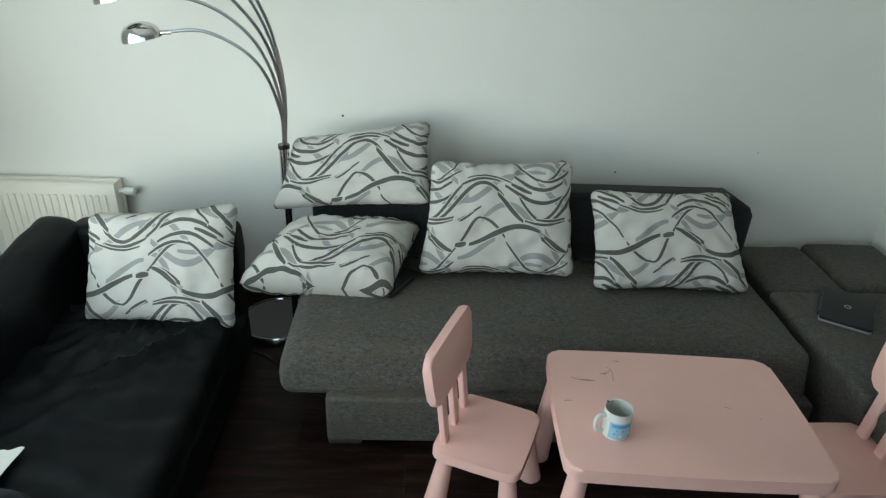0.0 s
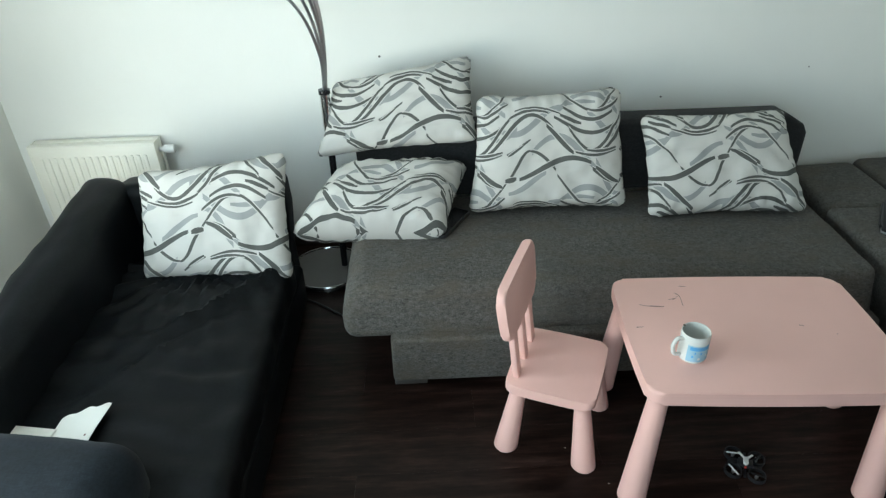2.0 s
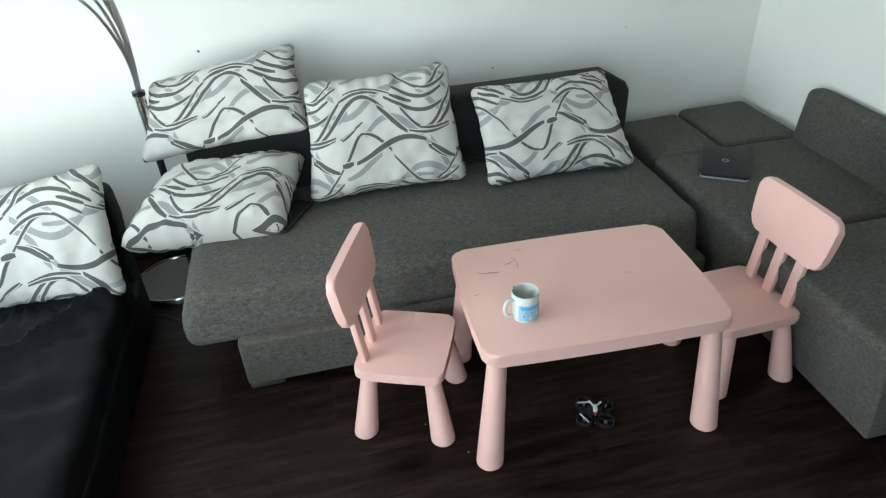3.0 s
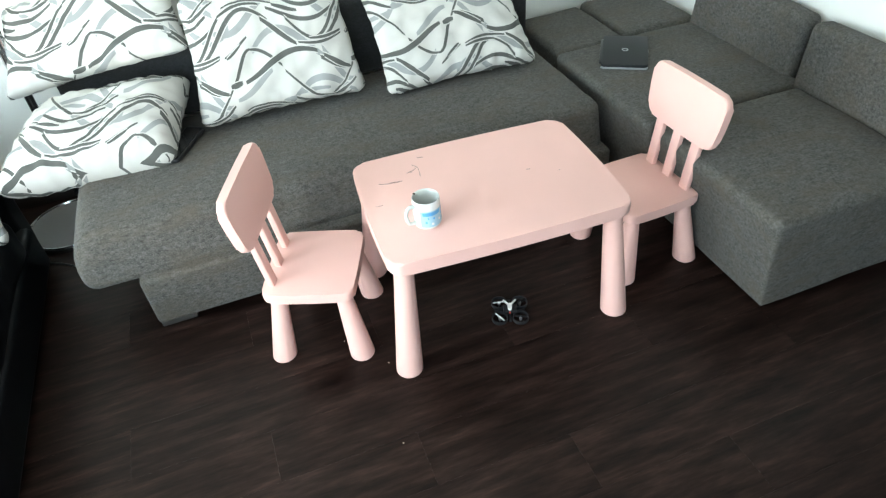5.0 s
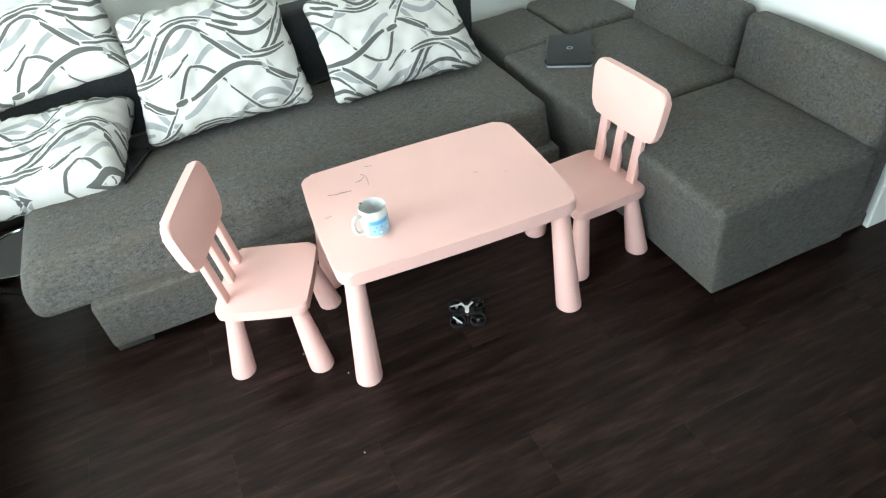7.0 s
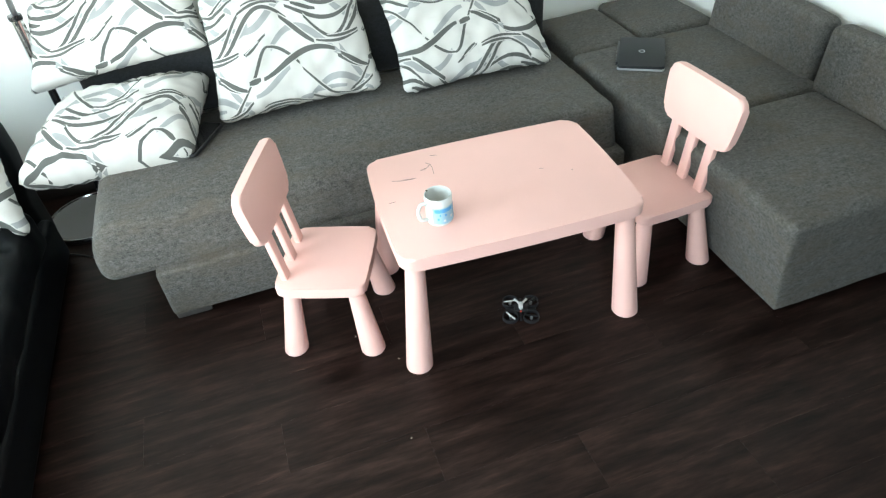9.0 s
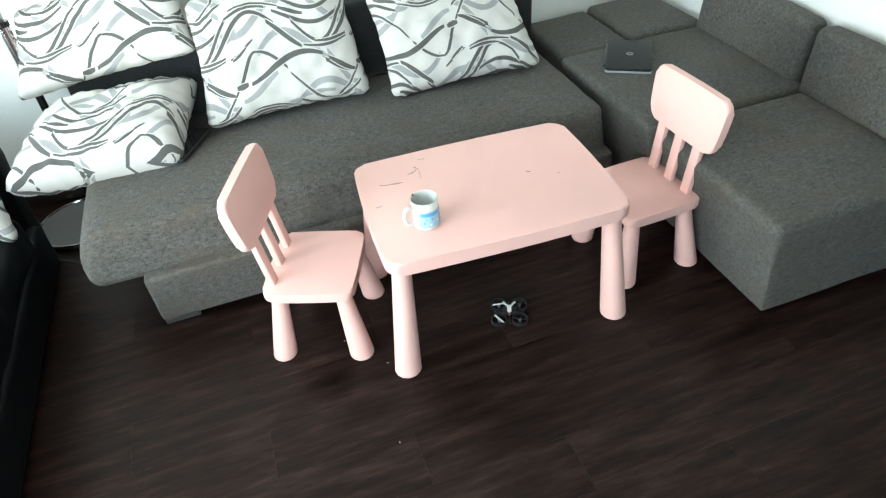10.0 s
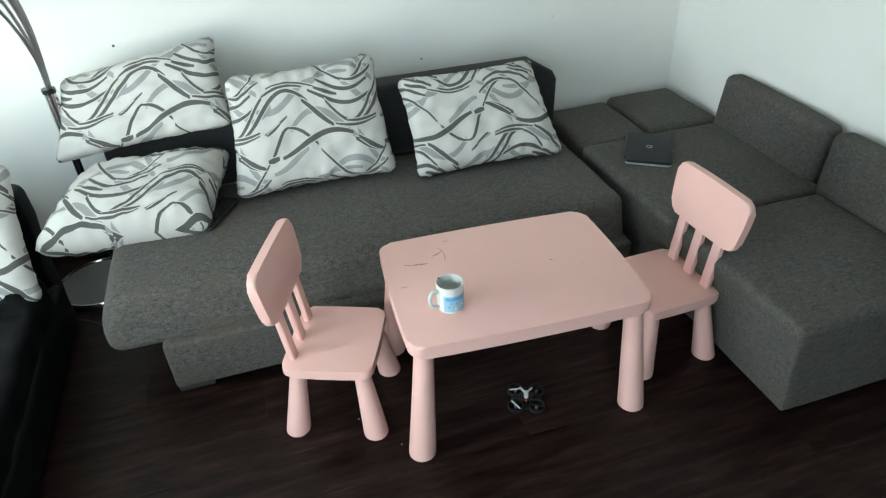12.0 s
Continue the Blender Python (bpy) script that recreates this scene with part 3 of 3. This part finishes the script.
def kids_table():
    t = thing("kids_table", "pale pink plastic children's table with pen scratches", "table", pose(-0.010, -0.022, 0, 0, 0, -3.2))
    part("tabletop", prism(rounded_rect(0.800, 0.578, 0.044, 0.007), 0.447, 0.495, 0.010, 4), PINK, t)
    for sx in (-1, 1):
        for sy in (-1, 1):
            cone_leg(t, (sx * 0.385, sy * 0.262), (sx * 0.350, sy * 0.238), 0.452, 0.046, 0.030)
    for line in (
        ((-0.332, 0.134), (-0.300, 0.124), (-0.262, 0.120)), ((-0.295, 0.128), (-0.250, 0.121)), ((-0.225, 0.160), (-0.205, 0.168)),
        ((-0.196, 0.200), (-0.182, 0.178), (-0.186, 0.126)), ((-0.212, 0.158), (-0.188, 0.180)), ((-0.369, 0.012), (-0.346, 0.014)),
        ((0.158, 0.018), (0.172, 0.014)), ((-0.168, 0.240), (-0.145, 0.236)), ((0.255, -0.030), (0.260, -0.030))):
        bm = tube([(x, y, 0.4952) for x, y in line], 0.0008, 6)
        part("scratch", bm, INK, t, "dark pen scratch")
    return t


kids_table()


def kids_chair(label, m):
    c = thing("kids_chair", label, "chair", m, "children's chairs")
    seat = prism(rounded_rect(0.305, 0.325, 0.030, 0.003), 0.264, 0.302, 0.009, 3)
    part("seat", seat, PINK, c)
    for sx in (-1, 1):
        for sy in (-1, 1):
            cone_leg(c, (sx * 0.140, sy * 0.152), (sx * 0.108, sy * 0.118), 0.268, 0.043, 0.026)
    # the back leans away from the front, which looks along +x
    tilt = 7.0
    for y in (-0.098, 0, 0.098):
        b = box(-0.011, 0.011, y - 0.021, y + 0.021, 0.0, 0.215, 0.005, 2)
        part("back_slat", at(b, -0.122, 0, 0.294, 0, -tilt, 0), PINK, c)
    panel = prism(rounded_rect(0.378, 0.200, 0.036, 0.003, 6, 0.354), -0.0155, 0.0155, 0.009, 3)
    move(panel, pose(0, 0, 0, 90, 0, 90))
    part("backrest", at(panel, -0.122 - 0.280 * math.tan(radians(tilt)), 0, 0.583, 0, -tilt, 0), PINK, c)
    return c


kids_chair("pale pink plastic children's chair pulled up askew to the table", pose(-0.610, 0.068, 0, 0, 0, -22.5))
kids_chair("pale pink plastic children's chair between table and chaise", pose(0.610, -0.030, 0, 0, 0, 182))


def mug():
    g = thing("mug", "white ceramic mug with a blue print on the pink table", "mug", pose(-0.250, -0.134, 0.495, 0, 0, 14))
    r, h = 0.043, 0.098
    part("cup", lathe([(0, 0), (r * 0.9, 0), (r * 0.98, 0.004), (r, 0.012), (r, h - 0.003), (r - 0.0015, h), (r - 0.0035, h - 0.002), (r - 0.004, 0.008), (0, 0.006)], 40), CERAMIC, g)
    part("tea_stain", at(lathe([(0, -0.003), (0.0035, -0.002), (0.0045, 0), (0.003, 0.0012), (0, 0.0016)], 10), (r - 0.003) * math.cos(radians(118)), (r - 0.003) * math.sin(radians(118)), h - 0.001), STAIN, g, "brown tea stain")
    part("handle", tube([(-r + 0.003, 0, 0.078), (-r - 0.020, 0, 0.082), (-r - 0.031, 0, 0.058), (-r - 0.022, 0, 0.026), (-r + 0.003, 0, 0.018)], 0.0062, 10), CERAMIC, g)

    def patch(a0, a1, z0, z1, lift=0.0006):
        bm = bmesh.new()
        n = 12
        lo = [bm.verts.new(((r + lift) * math.cos(radians(a0 + (a1 - a0) * k / n)), (r + lift) * math.sin(radians(a0 + (a1 - a0) * k / n)), z0)) for k in range(n + 1)]
        hi = [bm.verts.new((v.co.x, v.co.y, z1)) for v in lo]
        for k in range(n):
            bm.faces.new((lo[k], lo[k + 1], hi[k + 1], hi[k]))
        return bm

    part("print_field", patch(-150, -25, 0.010, 0.070), PALE_BLUE, g, "pale blue printed field")
    part("print_bar", patch(-140, -60, 0.053, 0.066, 0.001), BLUE_PRINT, g, "blue printed bar")
    for a, z, d in ((-85, 0.03, 8), (-60, 0.022, 10), (-52, 0.042, 7), (-25, 0.03, 9), (-5, 0.045, 7), (-75, 0.044, 5), (5, 0.02, 8)):
        part("print_mark", patch(a - 45, a - 45 + d, z - 0.004, z + 0.004, 0.001), BLUE_PRINT if d < 9 else CERAMIC, g, "small printed mark")
    return g


mug()


# ---- laptop on the chaise ----
def laptop():
    m = pose(0.972, 0.668, SEAT + 0.011, 0, 0, 56.5)
    p = thing("laptop", "closed dark grey laptop with silver rim on the chaise", "laptop", m)
    part("body", prism(rounded_rect(0.300, 0.198, 0.012), 0.0, 0.009, 0.002, 2), SILVER, p, "silver rimmed body")
    part("lid", prism(rounded_rect(0.299, 0.197, 0.012), 0.0092, 0.022, 0.003, 2), LAPTOP_LID, p, "dark grey lid")
    part("badge", at(lathe([(0.010, 0), (0.014, 0), (0.014, 0.0008), (0.010, 0.0008), (0.010, 0)], 24), 0, 0, 0.0222), SILVER, p, "round silver badge")
    part("hinge_bar", box(-0.11, 0.11, 0.0975, 0.1075, 0.004, 0.020, 0.003), BLACK_PLASTIC, p)
    part("latch", box(-0.03, 0.03, -0.1025, -0.0985, 0.006, 0.012, 0.001), BLACK_PLASTIC, p)
    return p


laptop()

t = thing("tablet", "black tablet half under the flat pillow", "tablet", pose(-0.955, 0.815, SEAT + 0.014, 0, 0, 60))
part("shell", prism(rounded_rect(0.25, 0.085, 0.012), 0, 0.012, 0.003, 2), BLACK_PLASTIC, t)
part("screen", prism(rounded_rect(0.235, 0.072, 0.006), 0.0122, 0.0128), BLACK_METAL, t, "glossy black screen")


# ---- arc lamp ----
def arc_lamp():
    a = thing("arc_floor_lamp", "chrome arc floor lamp with five arms behind the sofas", "floor lamp", pose(-1.565, 1.145, 0))
    part("base", lathe([(0, 0), (0.175, 0), (0.185, 0.006), (0.185, 0.026), (0.178, 0.032), (0, 0.034)], 48), BASE_GREY, a, "round satin grey base")
    part("base_rim", lathe([(0.181, 0.030), (0.184, 0.037), (0.189, 0.037), (0.193, 0.030), (0.193, 0.008), (0.1855, 0.006), (0.181, 0.030)], 48), CHROME, a)
    part("pole", tube([(0.085, 0.015, 0.03), (0.089, 0.015, 0.80)], 0.016, 14), BLACK_METAL, a, "black lower pole")
    part("sleeve", tube([(0.0885, 0.015, 0.76), (0.089, 0.015, 0.938)], 0.022, 16), CHROME, a)
    part("collar", tube([(0.089, 0.015, 0.930), (0.089, 0.015, 0.948)], 0.026, 16), BLACK_METAL, a)
    ends = (
        [(0.087, 0.015, 0.92), (0.098, -0.03, 1.09), (0.056, -0.07, 1.27), (-0.025, -0.09, 1.375), (-0.17, -0.10, 1.442), (-0.322, -0.105, 1.432)],
        [(0.089, 0.018, 0.92), (0.104, -0.03, 1.10), (0.075, -0.07, 1.30), (-0.01, -0.09, 1.45), (-0.17, -0.10, 1.55), (-0.40, -0.11, 1.575)],
        [(0.091, 0.014, 0.92), (0.108, -0.03, 1.20), (0.06, -0.08, 1.42), (-0.04, -0.12, 1.57), (-0.19, -0.18, 1.73), (-0.42, -0.24, 1.84)],
        [(0.093, 0.017, 0.92), (0.115, -0.03, 1.20), (0.088, -0.08, 1.41), (0.025, -0.12, 1.575), (-0.10, -0.20, 1.78), (-0.30, -0.28, 1.93)],
        [(0.095, 0.015, 0.92), (0.118, -0.02, 1.20), (0.095, -0.07, 1.43), (0.04, -0.11, 1.60), (-0.04, -0.19, 1.82), (-0.19, -0.28, 2.00)],
    )
    for pts in ends:
        arm = part("arm", tube(pts, 0.0068, 8), STEEL, a)
        tip, back = Vector(pts[-1]), Vector(pts[-2])
        d = (tip - back).normalized()
        part("tip", tube([tip - d * 0.03, tip + d * 0.03], 0.009, 10), CHROME, arm)
        prof = [(0.0, 0.058), (0.02, 0.056), (0.04, 0.047), (0.056, 0.030), (0.063, 0.008), (0.064, -0.010), (0.062, -0.010), (0.054, 0.026), (0.038, 0.043), (0.0, 0.052)]
        sh = lathe(prof, 32)
        move(sh, Matrix.Diagonal((1.25, 0.9, 1.0, 1.0)))
        ang = math.degrees(math.atan2(d.y, d.x))
        part("shade", at(sh, tip.x + d.x * 0.085, tip.y + d.y * 0.085, tip.z - 0.02, 0, 12, ang), CHROME, arm, "chrome dome shade")
    return a


arc_lamp()
cable = solid("cable", tube([(-1.68, 0.93, 0.006), (-1.60, 0.885, 0.006), (-1.535, 0.835, 0.006), (-1.45, 0.77, 0.006), (-1.36, 0.74, 0.006), (-1.26, 0.80, 0.006)], 0.004, 8), BLACK_PLASTIC, "thin black power cable on the floor by the lamp", "cable")


# ---- radiator ----
def radiator():
    x0, x1, z0, z1, y = -2.945, -2.352, 0.10, 0.660, 1.335
    r = thing("radiator", "white ribbed panel radiator on the wall", "radiator", pose(0, 0, 0))
    part("front_panel", box(x0, x1, y, y + 0.012, z0, z1 - 0.01, 0.004), WHITE_ENAMEL, r)
    part("rear_panel", box(x0, x1, y + 0.07, y + 0.082, z0, z1 - 0.01, 0.004), WHITE_ENAMEL, r)
    part("side_panel", box(x1 - 0.001, x1 + 0.006, y - 0.001, y + 0.09, z0, z1, 0.002), WHITE_ENAMEL, r)
    part("side_panel", box(x0 - 0.006, x0 + 0.001, y - 0.001, y + 0.09, z0, z1, 0.002), WHITE_ENAMEL, r)
    part("top_cover", join(box(x0, x1, y - 0.002, y + 0.030, z1 - 0.012, z1, 0.003), box(x0, x1, y + 0.058, y + 0.088, z1 - 0.012, z1, 0.003), box(x0, x1, y + 0.030, y + 0.058, z1 - 0.012, z1 - 0.007)), WHITE_ENAMEL, r)
    x = x1 - 0.05
    while x > x0 + 0.03:
        part("rib", box(x - 0.009, x + 0.009, y - 0.006, y + 0.002, z0 + 0.04, z1 - 0.06, 0.005, 2), WHITE_ENAMEL, r)
        x -= 0.0333
    v = part("valve", at(join(tube([(0, 0, 0), (0.03, 0, 0)], 0.012, 12), tube([(0.028, 0, 0), (0.075, 0, 0)], 0.021, 16)), x1 + 0.005, y + 0.05, z1 - 0.055), WHITE_PLASTIC, r, "white thermostat valve")
    part("pipe", tube([(x1 + 0.02, y + 0.05, z1 - 0.055), (x1 + 0.02, y + 0.06, z0), (x1 + 0.02, y + 0.095, z0 - 0.04)], 0.008, 10), WHITE_ENAMEL, r)
    for xb in (x0 + 0.12, x1 - 0.12):
        part("bracket", box(xb - 0.02, xb + 0.02, y + 0.083, y + 0.100, z0 + 0.1, z1 - 0.1), WHITE_ENAMEL, r)
    return r


radiator()


# ---- letter on the black sofa ----
def letter():
    bm = bmesh.new()
    n, k = 14, 10
    vs = {}
    for i in range(n + 1):
        for j in range(k + 1):
            x, y = (i / n - 0.5) * 0.135, (j / k - 0.5) * 0.297
            y -= (0.055 * (1 - i / n) ** 1.6 - 0.006 * math.sin(i * 1.1)) * (j / k) ** 3
            z = 0.006 * math.sin(x * 22 + 0.6) + 0.012 * (j / k) ** 2 + 0.003 * math.sin(y * 30)
            vs[i, j] = bm.verts.new((x, y, z))
    for i in range(n):
        for j in range(k):
            bm.faces.new((vs[i, j], vs[i + 1, j], vs[i + 1, j + 1], vs[i, j + 1]))
    ret = bmesh.ops.extrude_face_region(bm, geom=bm.faces[:])
    for v in ret["geom"]:
        if isinstance(v, bmesh.types.BMVert):
            v.co.z -= 0.0012
    p = thing("paper_sheet", "creased white sheet of paper on the black sofa", "paper", pose(-2.130, -0.285, 0.390, 2, -4, -8))
    part("sheet", bm, PAPER, p)
    for y in (0.03, 0.06, 0.09):
        part("printed_bar", box(0.045, 0.050, y - 0.004, y + 0.003, 0.0075 + (y + 0.15) * 0.025, 0.0085 + (y + 0.15) * 0.025), INK, p, "small dark printed mark")
    return p


letter()
# flat white piece added for the white strip along the armrest edge
envelope = join(box(-0.11, 0.11, -0.055, 0.055, 0, 0.003, 0.001, 1), at(box(-0.109, 0.109, -0.002, 0.054, 0.0032, 0.0045), 0, 0, 0, 1, 0, 0))
solid("envelope", envelope, PAPER, "thin white sheet tucked behind the slate armrest", "envelope", pose(-2.300, -0.262, 0.392, 0, 0, -10))


# ---- small ducted drone ----
def drone():
    d = thing("drone", "tiny black drone with four round rotor guards", "drone", pose(0.01, -0.17, 0.0, 0, 0, -22) @ Matrix.Scale(1.1, 4))
    part("frame", join(box(-0.022, 0.022, -0.016, 0.016, 0.012, 0.026, 0.004), box(-0.05, 0.05, -0.004, 0.004, 0.010, 0.015, 0.001), box(-0.004, 0.004, -0.05, 0.05, 0.010, 0.015, 0.001)), BLACK_PLASTIC, d)
    part("canopy", join(
        prism(rounded_rect(0.014, 0.030, 0.006), 0.026, 0.034, 0.003),
        at(box(-0.003, 0.003, 0, 0.032, 0.026, 0.031, 0.001), 0, 0.008, 0, 0, 0, 40), at(box(-0.003, 0.003, 0, 0.032, 0.026, 0.031, 0.001), 0, 0.008, 0, 0, 0, -40)), WHITE_PLASTIC, d, "white forked canopy")
    part("tail_light", box(-0.003, 0.003, -0.022, -0.017, 0.020, 0.025, 0.001), RED, d, "small red light")
    for sx in (-1, 1):
        for sy in (-1, 1):
            ring = lathe([(0.024, 0.004), (0.0265, 0.004), (0.0265, 0.018), (0.024, 0.018), (0.024, 0.004)], 28)
            g = part("rotor_guard", at(ring, sx * 0.034, sy * 0.034, 0.002), BLACK_PLASTIC, d)
            part("motor", at(lathe([(0, 0), (0.005, 0), (0.005, 0.014), (0, 0.014)], 12), sx * 0.034, sy * 0.034, 0.003), SILVER, g)
            part("spoke", at(box(-0.025, 0.025, -0.0015, 0.0015, 0.004, 0.007), sx * 0.034, sy * 0.034, 0.001, 0, 0, 45 * sx * sy), BLACK_PLASTIC, g)
            part("propeller", at(box(-0.022, 0.022, -0.003, 0.003, 0.0165, 0.0178, 0.0005), sx * 0.034, sy * 0.034, 0.001, 0, 0, 20 * sx + 30 * sy), WHITE_PLASTIC if sx < 0 else BLACK_PLASTIC, g)
    return d


drone()

CRUMBS = ((-0.587, -0.049, 0.0030), (-0.469, -0.209, 0.0028), (-0.521, -0.531, 0.0025))
for x, y, r in CRUMBS:
    solid("crumb", at(lathe([(0, 0), (r, 0.0004), (r * 0.8, r * 0.7), (0, r)], 7), x, y, 0.0), CRUMB, "tiny pale crumb on the dark floor by the chair", "crumb", group="crumbs")

# ---- floor of laminate boards ----
floor = solid("floor", box(WEST - 0.2, FAR_EAST + 0.2, SOUTH - 0.2, BACK + 0.2, -0.12, -0.012), DARK_TRIM, "dark brown laminate floor", "floor", kind="structure", smooth=False)
LONG, WIDE = 1.29, 0.193


def plank_shape(a, b, wide):
    return finish(box(a + 0.00004, b - 0.00004, 0.00004, wide - 0.00004, -0.012, 0.0, 0.00035, 1), "plank", FLOOR, False)


whole = plank_shape(0, LONG, WIDE)
X0, X1, Y1 = WEST - 0.03, FAR_EAST + 0.03, BACK + 0.03
row, y = 0, SOUTH
while y < BACK - 0.001:
    wide = min(WIDE, Y1 - y)
    x = WEST - (row * 0.43) % LONG
    while x < FAR_EAST:
        a, b = max(0.0, X0 - x), min(LONG, X1 - x)
        if b - a > 0.02:
            cut = a > 0 or b < LONG or wide < WIDE
            p = new("plank", plank_shape(a, b, wide) if cut else whole)
            p.location = (x, y, 0)
            p.parent = floor
        x += LONG
    row += 1
    y += WIDE
